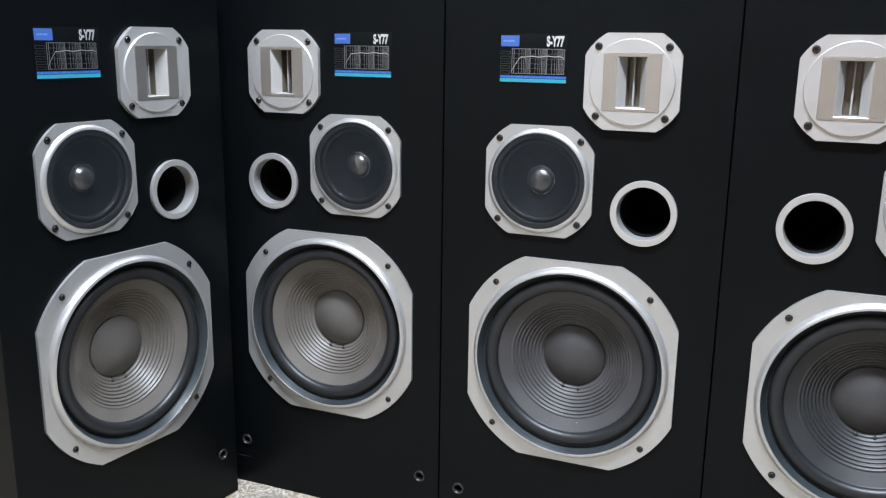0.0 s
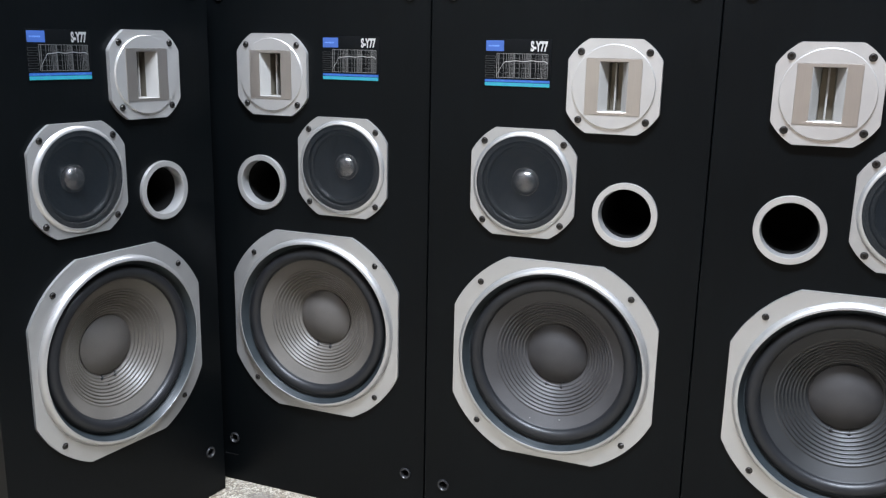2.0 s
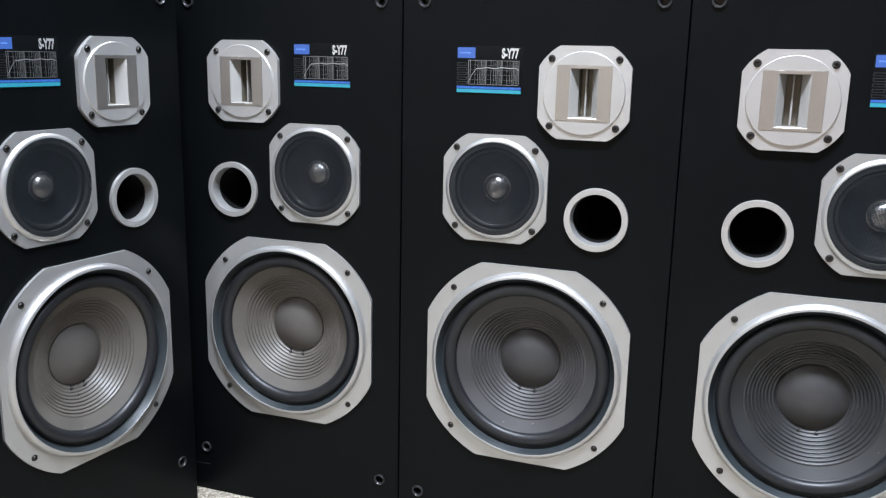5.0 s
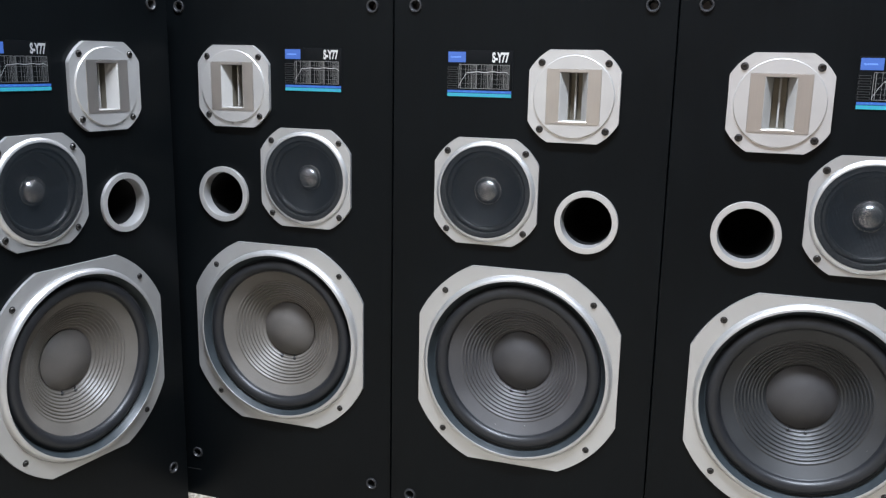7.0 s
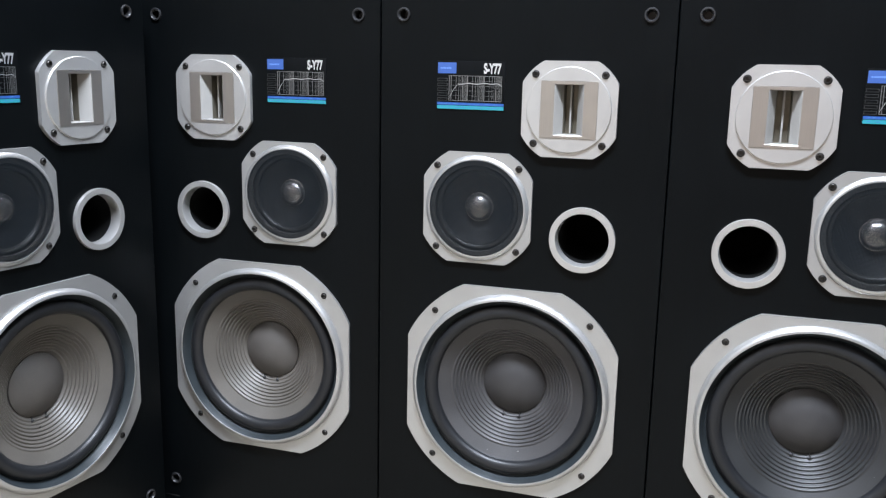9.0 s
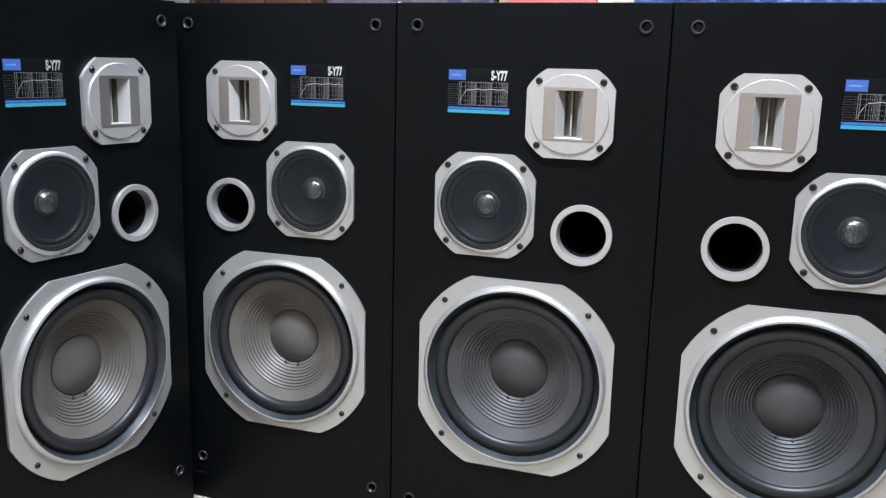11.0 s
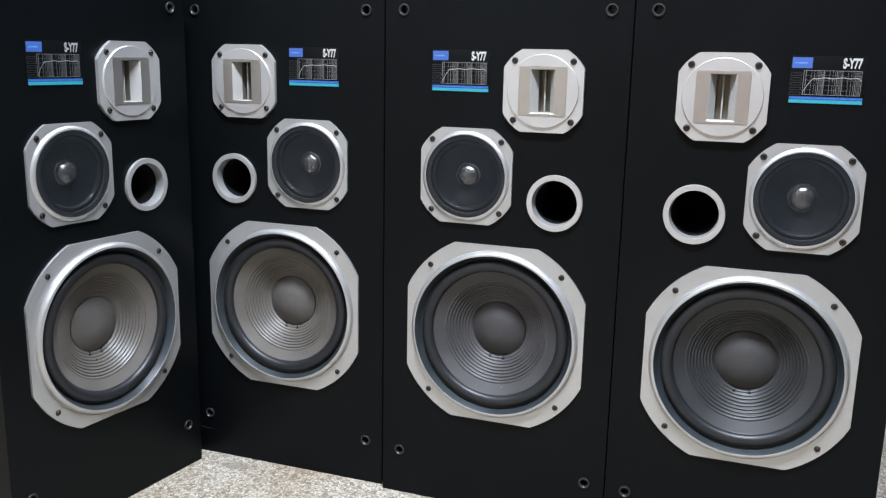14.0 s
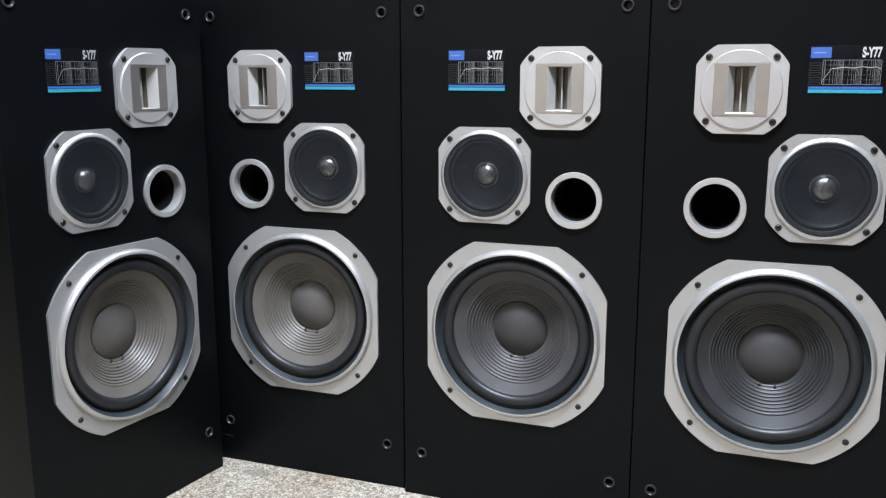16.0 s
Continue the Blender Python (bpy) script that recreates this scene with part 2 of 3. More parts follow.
def wire_mesh():
    """Black punched metal: fine holes under two millimetres apart, open through the sheet."""
    mat = bpy.data.materials.new("punched_black_metal")
    mat.use_nodes = True
    nodes, link = mat.node_tree.nodes, mat.node_tree.links.new
    bsdf = nodes["Principled BSDF"]
    bsdf.inputs["Base Color"].default_value = (0.0090, 0.0116, 0.0140, 1)
    bsdf.inputs["Specular IOR Level"].default_value = 0.15
    bsdf.inputs["Roughness"].default_value, bsdf.inputs["Metallic"].default_value = 0.38, 0.0
    coord = nodes.new("ShaderNodeTexCoord")
    split = nodes.new("ShaderNodeSeparateXYZ")
    link(coord.outputs["Object"], split.inputs[0])
    waves = []
    for axis in ("X", "Z"):
        scaled = nodes.new("ShaderNodeMath")
        scaled.operation, scaled.inputs[1].default_value = "MULTIPLY", math.pi / 0.0015
        link(split.outputs[axis], scaled.inputs[0])
        wave = nodes.new("ShaderNodeMath")
        wave.operation = "SINE"
        link(scaled.outputs[0], wave.inputs[0])
        waves.append(wave)
    product = nodes.new("ShaderNodeMath")
    product.operation = "MULTIPLY"
    link(waves[0].outputs[0], product.inputs[0])
    link(waves[1].outputs[0], product.inputs[1])
    size = nodes.new("ShaderNodeMath")
    size.operation = "ABSOLUTE"
    link(product.outputs[0], size.inputs[0])
    hole = nodes.new("ShaderNodeMath")
    hole.operation, hole.inputs[1].default_value = "GREATER_THAN", 0.38
    link(size.outputs[0], hole.inputs[0])
    clear = nodes.new("ShaderNodeBsdfTransparent")
    mix = nodes.new("ShaderNodeMixShader")
    link(hole.outputs[0], mix.inputs[0])
    link(bsdf.outputs[0], mix.inputs[1])
    link(clear.outputs[0], mix.inputs[2])
    link(mix.outputs[0], nodes["Material Output"].inputs["Surface"])
    return mat


def lit(name, colour, strength):
    mat = bpy.data.materials.new(name)
    mat.use_nodes = True
    bsdf = mat.node_tree.nodes["Principled BSDF"]
    bsdf.inputs["Emission Color"].default_value, bsdf.inputs["Emission Strength"].default_value = (*colour, 1), strength
    return mat


IVORY = material("ivory_paint", (0.80, 0.73, 0.54), 0.5, grain=0.04, scale=60, blotch=0.05, blotch_scale=3)
CANVAS, FLOOR, MESH = painted_canvas(), terrazzo(), wire_mesh()
DIFFUSER = lit("lamp_diffuser", (0.95, 0.98, 1.0), 2.0)

# ---------------------------------------------------------------- building helpers


def part(name, bm, mat, parent=None, label="", smooth=True):
    mesh = bpy.data.meshes.new(name)
    bmesh.ops.recalc_face_normals(bm, faces=bm.faces)
    bm.to_mesh(mesh)
    bm.free()
    if smooth:
        mesh.shade_smooth()
        mesh.set_sharp_from_angle(angle=radians(32))
    mesh.materials.append(mat)
    ob = new(name, mesh)
    ob.parent = parent
    return tagged(ob, label)


def box(bm, x0, x1, y0, y1, z0, z1, bevel=0.0):
    made = bmesh.ops.create_cube(bm, size=1, matrix=Matrix.Translation(((x0 + x1) / 2, (y0 + y1) / 2, (z0 + z1) / 2)) @ Matrix.Diagonal((x1 - x0, y1 - y0, z1 - z0, 1)))
    if bevel:
        edges = list({e for v in made["verts"] for e in v.link_edges})
        bmesh.ops.bevel(bm, geom=edges, offset=bevel, segments=2, affect="EDGES", profile=0.6)
    return bm


def boxed(*sizes):
    return box(bmesh.new(), *sizes)


def cut_circle(half_x, half_z, radius=9.0):
    """The outline of a circle cut by a rectangle: the radius at each angle."""
    def at(a):
        c, s = abs(math.cos(a)) + 1e-9, abs(math.sin(a)) + 1e-9
        return min(radius, half_x / c, half_z / s)
    return at


def turned(rings, cx, cz, angles, cap=False, shift=0.0):
    """A surface through rings of (radius or outline, y) round the axis y at (cx, cz)."""
    bm = bmesh.new()
    loops = []
    for radius, y in rings:
        loop = []
        for a in angles:
            r = radius(a) if callable(radius) else radius
            loop.append(bm.verts.new((cx + r * math.cos(a), y + shift, cz + r * math.sin(a))))
        loops.append(loop)
    n = len(angles)
    for one, two in zip(loops, loops[1:]):
        for i in range(n):
            bm.faces.new((one[i], one[(i + 1) % n], two[(i + 1) % n], two[i]))
    if cap:
        bm.faces.new(loops[-1])
    return bm


def even(n, *corners):
    """Angles round a circle, with the given corners in the first quarter added in all four."""
    found = {round(2 * math.pi * i / n, 5) for i in range(n)}
    for a in corners:
        found |= {round(b % (2 * math.pi), 5) for b in (a, -a, math.pi - a, math.pi + a)}
    return sorted(found)


def framed(rings, cx, cz, cap=False):
    """A funnel through upright rectangles of (half width, half height, y)."""
    bm = bmesh.new()
    loops = [[bm.verts.new((cx + sx * w, y, cz + sz * h)) for sx, sz in ((-1, -1), (1, -1), (1, 1), (-1, 1))] for w, h, y in rings]
    for one, two in zip(loops, loops[1:]):
        for i in range(4):
            bm.faces.new((one[i], one[(i + 1) % 4], two[(i + 1) % 4], two[i]))
    if cap:
        bm.faces.new(loops[-1])
    return bm


def circle_points(cx, cz, r, n):
    return [(cx + r * math.cos(2 * math.pi * i / n), cz + r * math.sin(2 * math.pi * i / n)) for i in range(n)]


# ---------------------------------------------------------------- the loudspeakers
HALF, TALL, DEEP, BAFFLE = 0.1948, 0.8545, 0.315, 0.0045
WOOFER, MID, TWEETER, PORT = (0.0, 0.311), (-0.0529, 0.568), (0.0666, 0.7043), (0.0918, 0.535)
SOCKETS = [(s * 0.1625, z) for s in (-1, 1) for z in (0.0802, 0.823)]
BADGE_AT = (-0.0668, 0.7315)


def cabinet_mesh(side):
    """The box: a front with round openings, softened edges, plain sides, a back."""
    bm = bmesh.new()
    edge = 0.0009
    rect = [(-HALF + edge, edge), (HALF - edge, edge), (HALF - edge, TALL - edge), (-HALF + edge, TALL - edge)]
    holes = [circle_points(side * WOOFER[0], WOOFER[1], 0.1425, 64), circle_points(side * MID[0], MID[1], 0.072, 48),
             circle_points(side * TWEETER[0], TWEETER[1], 0.055, 40), circle_points(side * PORT[0], PORT[1], 0.0385, 40)]
    holes += [circle_points(side * x, z, 0.0062, 16) for x, z in SOCKETS]
    edges = []
    front = []
    for loop in [rect] + holes:
        verts = [bm.verts.new((x, BAFFLE, z)) for x, z in loop]
        front = front or verts
        edges += [bm.edges.new((verts[i], verts[(i + 1) % len(verts)])) for i in range(len(verts))]
    bmesh.ops.triangle_fill(bm, use_beauty=True, edges=edges)
    rings = [front]
    for grow, y in ((0.0003, BAFFLE + 0.00025), (0.0006, BAFFLE + 0.0006), (edge, BAFFLE + edge), (edge, DEEP - edge), (0.0, DEEP)):
        g = edge - grow
        rings.append([bm.verts.new(p) for p in ((-HALF + g, y, g), (HALF - g, y, g), (HALF - g, y, TALL - g), (-HALF + g, y, TALL - g))])
    for one, two in zip(rings, rings[1:]):
        for i in range(4):
            bm.faces.new((one[i], one[(i + 1) % 4], two[(i + 1) % 4], two[i]))
    bm.faces.new(rings[-1])
    return bm


def bolt_mesh(r):
    """A socket-head bolt: washer rim, domed head and a six-sided recess."""
    angles = even(18)
    bm = turned([(r * 1.35, 0.0006), (r * 1.3, -0.0004), (r * 1.05, -0.0006), (r, -0.0018), (r * 0.86, -0.0024), (r * 0.64, -0.0024), (r * 0.58, -0.0012), (r * 0.55, -0.0004)], 0, 0, angles, cap=True)
    return bm


def bolts(parent, name, r, places, y, store={}):
    if r not in store:
        first = part(name, bolt_mesh(r), BOLT, parent)
        store[r] = first.data
    else:
        first = new(name, store[r])
        first.parent = parent
    first.location = (places[0][0], y, places[0][1])
    for x, z in places[1:]:
        ob = new(name, store[r])
        ob.parent, ob.location = parent, (x, y, z)


def four(cx, cz, dx, dz):
    return [(cx + sx * dx, cz + sz * dz) for sx in (-1, 1) for sz in (-1, 1)]


def woofer(side, parent):
    cx, cz = side * WOOFER[0], WOOFER[1]
    half, radius = 0.149, 0.164
    rim = cut_circle(half, half, radius)
    rim_in = cut_circle(half - 0.0001, half - 0.0001, radius - 0.0001)
    angles = even(128, math.acos(half / radius), math.asin(half / radius))
    rings = [(rim, BAFFLE + 0.0003), (rim, 0.0003), (rim_in, 0.0), (0.1424, 0.0), (0.1412, 0.0), (0.1407, 0.0003), (0.1403, 0.0001), (0.1400, -0.0008)]
    rings += [(0.1400 - 0.0062 * (1 - math.cos(k * math.pi / 20)), -0.0008 - 0.0076 * math.sin(k * math.pi / 20)) for k in range(1, 11)]
    rings += [(0.1332, -0.0085), (0.1328, -0.0083), (0.1325, -0.0076), (0.1323, -0.003), (0.1320, 0.002)]
    body = part("woofer", turned(rings, cx, cz, angles), SILVER, parent, "silver painted woofer frame with raised ring")
    circle = even(112)
    part("gasket", turned([(0.1327, -0.0072), (0.1324, -0.0080), (0.1319, -0.0074), (0.1303, -0.0030), (0.1262, 0.0052), (0.1252, 0.0058), (0.1240, 0.0064)], cx, cz, circle), GASKET, body, "black gasket ring")
    roll = [(0.1252, 0.0066)] + [(0.1146 + 0.0096 * math.cos(k * math.pi / 18), 0.0066 - 0.0086 * math.sin(k * math.pi / 18)) for k in range(0, 18)] + [(0.1050, 0.0062), (0.1036, 0.0074)]
    part("surround", turned(roll, cx, cz, circle), RUBBER, body, "black rubber half-roll surround")
    cone = []
    steps = 210
    outer, inner, rib_in, rib_out = 0.1056, 0.0458, 0.0470, 0.0885
    for k in range(steps + 1):
        u = k / steps
        r = outer + (inner - outer) * u
        y = 0.0060 + 0.0353 * (1.06 * u - 0.06 * u * u)
        if rib_in < r < rib_out:
            phase = (r - rib_in) / (rib_out - rib_in) * 9
            y -= 0.0020 * abs(math.sin(math.pi * phase)) ** 1.4 * min(1.0, 0.55 + phase / 9, (9 - phase) / 1.5 + 0.3)
        cone.append((r, y))
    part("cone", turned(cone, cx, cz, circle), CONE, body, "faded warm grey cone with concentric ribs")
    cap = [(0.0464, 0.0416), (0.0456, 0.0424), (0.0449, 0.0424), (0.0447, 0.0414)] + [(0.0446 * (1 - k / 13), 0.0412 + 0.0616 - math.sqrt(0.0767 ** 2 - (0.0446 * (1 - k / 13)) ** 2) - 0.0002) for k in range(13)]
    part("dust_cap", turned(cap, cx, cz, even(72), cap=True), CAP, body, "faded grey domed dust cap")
    for dx, dz in ((-0.0135, -0.0478), (0.0095, -0.0492)):
        bm = bmesh.new()
        bmesh.ops.create_uvsphere(bm, u_segments=12, v_segments=8, radius=0.0027, matrix=pose(cx + dx, 0.0372, cz + dz) @ Matrix.Diagonal((1, 0.6, 1, 1)))
        box(bm, cx + dx - 0.0006, cx + dx + 0.0006, 0.0375, 0.0395, cz + dz, cz - 0.0425)
        part("lead_joint", bm, PLASTIC, body, "black blob on the lead wire")
    bolts(body, "bolt", 0.0036, four(cx, cz, 0.109, 0.1082), 0.0)
    return body


def midrange(side, parent):
    cx, cz = side * MID[0], MID[1]
    half, radius = 0.0759, 0.0862
    rim, rim_in = cut_circle(half, half, radius), cut_circle(half - 0.0001, half - 0.0001, radius - 0.0001)
    angles = even(96, math.acos(half / radius), math.asin(half / radius))
    rings = [(rim, BAFFLE + 0.0003), (rim, 0.0003), (rim_in, 0.0), (0.0726, 0.0), (0.0722, 0.0003), (0.0718, -0.0003), (0.0713, -0.0013), (0.0705, -0.0023), (0.0694, -0.0032), (0.0681, -0.0039), (0.0670, -0.0042), (0.0661, -0.0043), (0.0658, -0.0042), (0.0657, 0.002), (0.0656, 0.006)]
    body = part("midrange", turned(rings, cx, cz, angles), SILVER, parent, "silver painted midrange frame")
    circle = even(80)
    mesh = [(0.0657, 0.0015), (0.0656, -0.0039), (0.0650, -0.0043), (0.0639, -0.0045)] + [(0.0639 - 0.0639 * k / 8, -0.0045 - 0.0020 * (1 - (1 - k / 8) ** 2)) for k in range(1, 8)]
    part("mesh_grille", turned(mesh, cx, cz, circle, cap=True), MESH, body, "fine black punched metal grille")
    part("flange", turned([(0.0657, 0.0022), (0.0654, -0.0012), (0.0646, -0.0018), (0.0592, -0.0016), (0.0584, -0.0010), (0.0582, 0.003)], cx, cz, circle), FLANGE, body, "grey flange ring under the grille")
    part("surround", turned([(0.0588, 0.005)] + [(0.0545 + 0.0040 * math.cos(k * math.pi / 14), 0.0052 - 0.0036 * math.sin(k * math.pi / 14)) for k in range(15)] + [(0.0498, 0.0066)], cx, cz, circle), FOAM, body, "dark grey rolled surround")
    cone = [(0.0508 - (0.0508 - 0.0190) * k / 24, 0.0060 + 0.0112 * (k / 24) ** 0.88) for k in range(25)]
    part("cone", turned(cone, cx, cz, circle), MIDCONE, body, "black cone behind the grille")
    part("dome_ring", turned([(0.0206, 0.0172), (0.0204, 0.0152), (0.0199, 0.0143), (0.0192, 0.0142), (0.0188, 0.0150), (0.0187, 0.0166)], cx, cz, even(48)), DOME, body, "thin metal ring round the dome")
    dome = [(0.0186, 0.0162)] + [(0.0184 * math.cos(k * math.pi / 20), 0.0158 - 0.0128 * math.sin(k * math.pi / 20)) for k in range(10)]
    part("dome", turned(dome, cx, cz, even(48), cap=True), DOME, body, "grey metal dome")
    bolts(body, "bolt", 0.0037, four(cx, cz, 0.0568, 0.0563), 0.0)
    return body


def tweeter(side, parent):
    cx, cz = side * TWEETER[0], TWEETER[1]
    half, radius, lift = 0.0617, 0.0704, -0.002
    rim, rim_in = cut_circle(half, half, radius), cut_circle(half - 0.0001, half - 0.0001, radius - 0.0001)
    px, pz, ox, oz = 0.0368, 0.0366, 0.0188, 0.0325
    angles = even(96, math.acos(half / radius), math.asin(half / radius), math.atan2(pz, px), math.atan2(oz, ox))
    rings = [(rim, BAFFLE + 0.0003), (rim, lift + 0.0003), (rim_in, lift), (0.0549, lift), (0.0546, lift - 0.0004), (0.0544, lift - 0.0023), (0.0541, lift - 0.0026), (cut_circle(px, pz), lift - 0.0026), (cut_circle(px, pz), lift - 0.001)]
    body = part("tweeter", turned(rings, cx, cz, angles), SATIN, parent, "silver tweeter plate with raised disc")
    plate = [(cut_circle(px - 0.0002, pz - 0.0002), lift - 0.001), (cut_circle(px - 0.0002, pz - 0.0002), lift - 0.0032), (cut_circle(px - 0.0003, pz - 0.0003), lift - 0.0034), (cut_circle(ox + 0.0003, oz + 0.0003), lift - 0.0034), (cut_circle(ox, oz), lift - 0.0032)]
    part("horn_plate", turned(plate, cx, cz, angles), BRUSHED, body, "grey brushed metal horn plate")
    horn = part("horn", framed([(ox, oz, lift - 0.0032), (ox - 0.0010, oz - 0.0004, lift - 0.0024), (0.0092, oz - 0.0008, 0.0105)], cx, cz), HORN, body, "bright metal horn throat", smooth=False)
    part("slot", framed([(0.0092, oz - 0.0008, 0.0105), (0.0078, oz - 0.0012, 0.0225)], cx, cz, True), SLOT, body, "dark slot", smooth=False)
    part("ribbon", boxed(cx - 0.0011, cx + 0.0011, 0.0125, 0.0228, cz - oz + 0.0012, cz + oz - 0.0012, 0.0004), HORN, body, "thin pale metal ribbon")
    bolts(body, "bolt", 0.0038, four(cx, cz, 0.0447, 0.0445), lift)
    return body


def port(side, parent):
    cx, cz = side * PORT[0], PORT[1]
    rings = [(0.0438, BAFFLE + 0.0003), (0.0438, -0.0003), (0.0436, -0.0008), (0.0431, -0.0010), (0.0429, -0.0010), (0.0363, -0.0010), (0.0361, -0.0010), (0.0356, -0.0008), (0.0352, 0.0002), (0.0346, 0.006), (0.0342, 0.0165)]
    ring = part("bass_port", turned(rings, cx, cz, even(80)), SATIN, parent, "silver ring round the bass port")
    # The tube's near-black colour stands in for its unlit depth.
    part("tube", turned([(0.0342, 0.0165), (0.0335, 0.0170), (0.0332, 0.14)], cx, cz, even(48), cap=True), VOID, ring, "port tube, its unlit depth painted near-black")
    return ring


def socket_mesh():
    return turned([(0.0094, BAFFLE + 0.0002), (0.0094, BAFFLE - 0.0012), (0.0088, BAFFLE - 0.0026), (0.0074, BAFFLE - 0.0028), (0.0062, BAFFLE - 0.0016), (0.0056, BAFFLE + 0.001), (0.0052, BAFFLE + 0.014)], 0, 0, even(28), cap=True)


def badge(side, parent):
    """The printed plate: a coloured block, the model mark, a response chart and two stripes."""
    cx, cz = side * BADGE_AT[0], BADGE_AT[1]
    w, h, face = 0.047, 0.032, BAFFLE - 0.0010
    plate = part("badge", boxed(cx - w, cx + w, face, BAFFLE + 0.0003, cz - h, cz + h, 0.0003), BADGE, parent, "black printed specification plate")

    def flat(name, x0, x1, z0, z1, mat, up=0.00025, label=""):
        return part(name, boxed(cx - w + x0, cx - w + x1, face - up, face + 0.0001, cz + h - z1, cz + h - z0), mat, plate, label, smooth=False)

    mark = flat("logo_block", 0.0012, 0.0268, 0.0022, 0.0165, BLUE_INK, label="plain blue block")
    bm = bmesh.new()
    x = 0.0050
    for k, width in enumerate((0.0016, 0.0008, 0.0016, 0.0018, 0.0016, 0.0016, 0.0016)):
        box(bm, cx - w + x, cx - w + x + width, face - 0.00035, face - 0.0001, cz + h - 0.0105, cz + h - 0.0085)
        x += width + 0.0007
    part("logo_bar", bm, PALE_BLUE_INK, mark, smooth=False)
    font = bpy.data.curves.new("model_mark", "FONT")
    font.body, font.size, font.extrude, font.offset = "S-Y77", 1.0, 0.0, 0.045
    font.align_x = "CENTER"
    lettering = new("model_mark", font)
    bpy.context.view_layer.update()
    flat_mesh = bpy.data.meshes.new_from_object(lettering.evaluated_get(bpy.context.evaluated_depsgraph_get()))
    bpy.data.objects.remove(lettering)
    co = np.array([v.co[:] for v in flat_mesh.vertices])
    low, high = co.min(0), co.max(0)
    for v in flat_mesh.vertices:
        v.co = (cx - w + 0.0648 + (v.co.x - low[0]) / (high[0] - low[0]) * 0.0238, face - 0.0003, cz + h - 0.0165 + (v.co.y - low[1]) / (high[1] - low[1]) * 0.0142)
    flat_mesh.materials.clear()
    flat_mesh.materials.append(WHITE_INK)
    letters = new("model_mark", flat_mesh)
    letters.parent = plate
    tagged(letters, "white condensed lettering")
    for k in range(5):
        flat("chart_label", 0.0008, 0.0150, 0.0228 + 0.0064 * k, 0.0268 + 0.0064 * k, GREY_INK)
        flat("chart_label_face", 0.0014, 0.0142, 0.0234 + 0.0064 * k, 0.0262 + 0.0064 * k, BADGE, 0.00035)
    # chart: frame, rungs and uneven verticals
    x0, x1, z0, z1 = 0.0172, 0.0892, 0.0194, 0.0518
    bm = bmesh.new()

    def bar(a0, a1, b0, b1):
        box(bm, cx - w + a0, cx - w + a1, face - 0.0002, face + 0.0001, cz + h - b1, cz + h - b0)
    for z in (z0, z1):
        bar(x0, x1, z - 0.0003, z + 0.0003)
    for decade in range(3):
        for k in (1, 2, 3, 4, 5, 6, 7, 8, 9):
            x = x0 + (x1 - x0) * (decade + math.log10(k) + 0.12) / 3.15
            if x < x1:
                thick = 0.00032 if k in (1, 5) else 0.00017
                bar(x - thick, x + thick, z0, z1)
    for k in range(1, 5):
        z = z0 + (z1 - z0) * k / 5
        bar(x0, x1, z - 0.00011, z + 0.00011)
    for x in (x0, x1):
        bar(x - 0.0003, x + 0.0003, z0, z1)
    part("chart_grid", bm, LINE_INK, plate, "pale chart grid", smooth=False)
    bm = bmesh.new()
    points = []
    for k in range(61):
        u = k / 60
        level = 0.62 * min(1.0, (u / 0.17) ** 0.8) + 0.02 * math.sin(u * 21) * (u > 0.17) - 0.12 * max(0, (u - 0.9) / 0.1) ** 1.5 + 0.05 * max(0.0, u - 0.2)
        points.append((cx - w + x0 + (x1 - x0) * u, cz + h - z1 + (z1 - z0) * (0.06 + level)))
    rows = [(bm.verts.new((x, face - 0.00045, z - 0.0004)), bm.verts.new((x, face - 0.00045, z + 0.0004))) for x, z in points]
    for one, two in zip(rows, rows[1:]):
        bm.faces.new((one[0], two[0], two[1], one[1]))
    part("chart_curve", bm, WHITE_INK, plate, "white response curve", smooth=False)
    stripe = flat("stripe", 0.0008, 0.0930, 0.0545, 0.0579, MID_INK, label="blue stripe")
    flat("stripe", 0.0008, 0.0930, 0.0585, 0.0632, TEAL_INK, label="teal stripe")
    bm = bmesh.new()
    rng = random.Random(4)
    for z, end in ((0.0562, 0.085), (0.0608, 0.09)):
        x = 0.006
        while x < end:
            length = rng.uniform(0.002, 0.006)
            box(bm, cx - w + x, cx - w + min(x + length, end), face - 0.0004, face - 0.0001, cz + h - z - 0.0004, cz + h - z + 0.0004)
            x += length + rng.uniform(0.0015, 0.008)
    part("print_bars", bm, PRINT_INK, plate, smooth=False)
    return plate


def loudspeaker(side, m, label):
    thing = new("loudspeaker")
    thing.matrix_basis = m
    tagged(thing, label, "loudspeaker", "row of loudspeakers")
    part("cabinet", cabinet_mesh(side), VINYL, thing, "black vinyl cabinet")
    woofer(side, thing)
    midrange(side, thing)
    tweeter(side, thing)
    port(side, thing)
    first = part("grille_socket", socket_mesh(), PLASTIC, thing, "black plastic grille socket")
    first.location = (side * SOCKETS[0][0], 0, SOCKETS[0][1])
    for x, z in SOCKETS[1:]:
        ob = new("grille_socket", first.data)
        ob.parent, ob.location = thing, (side * x, 0, z)
    badge(side, thing)
    return thing


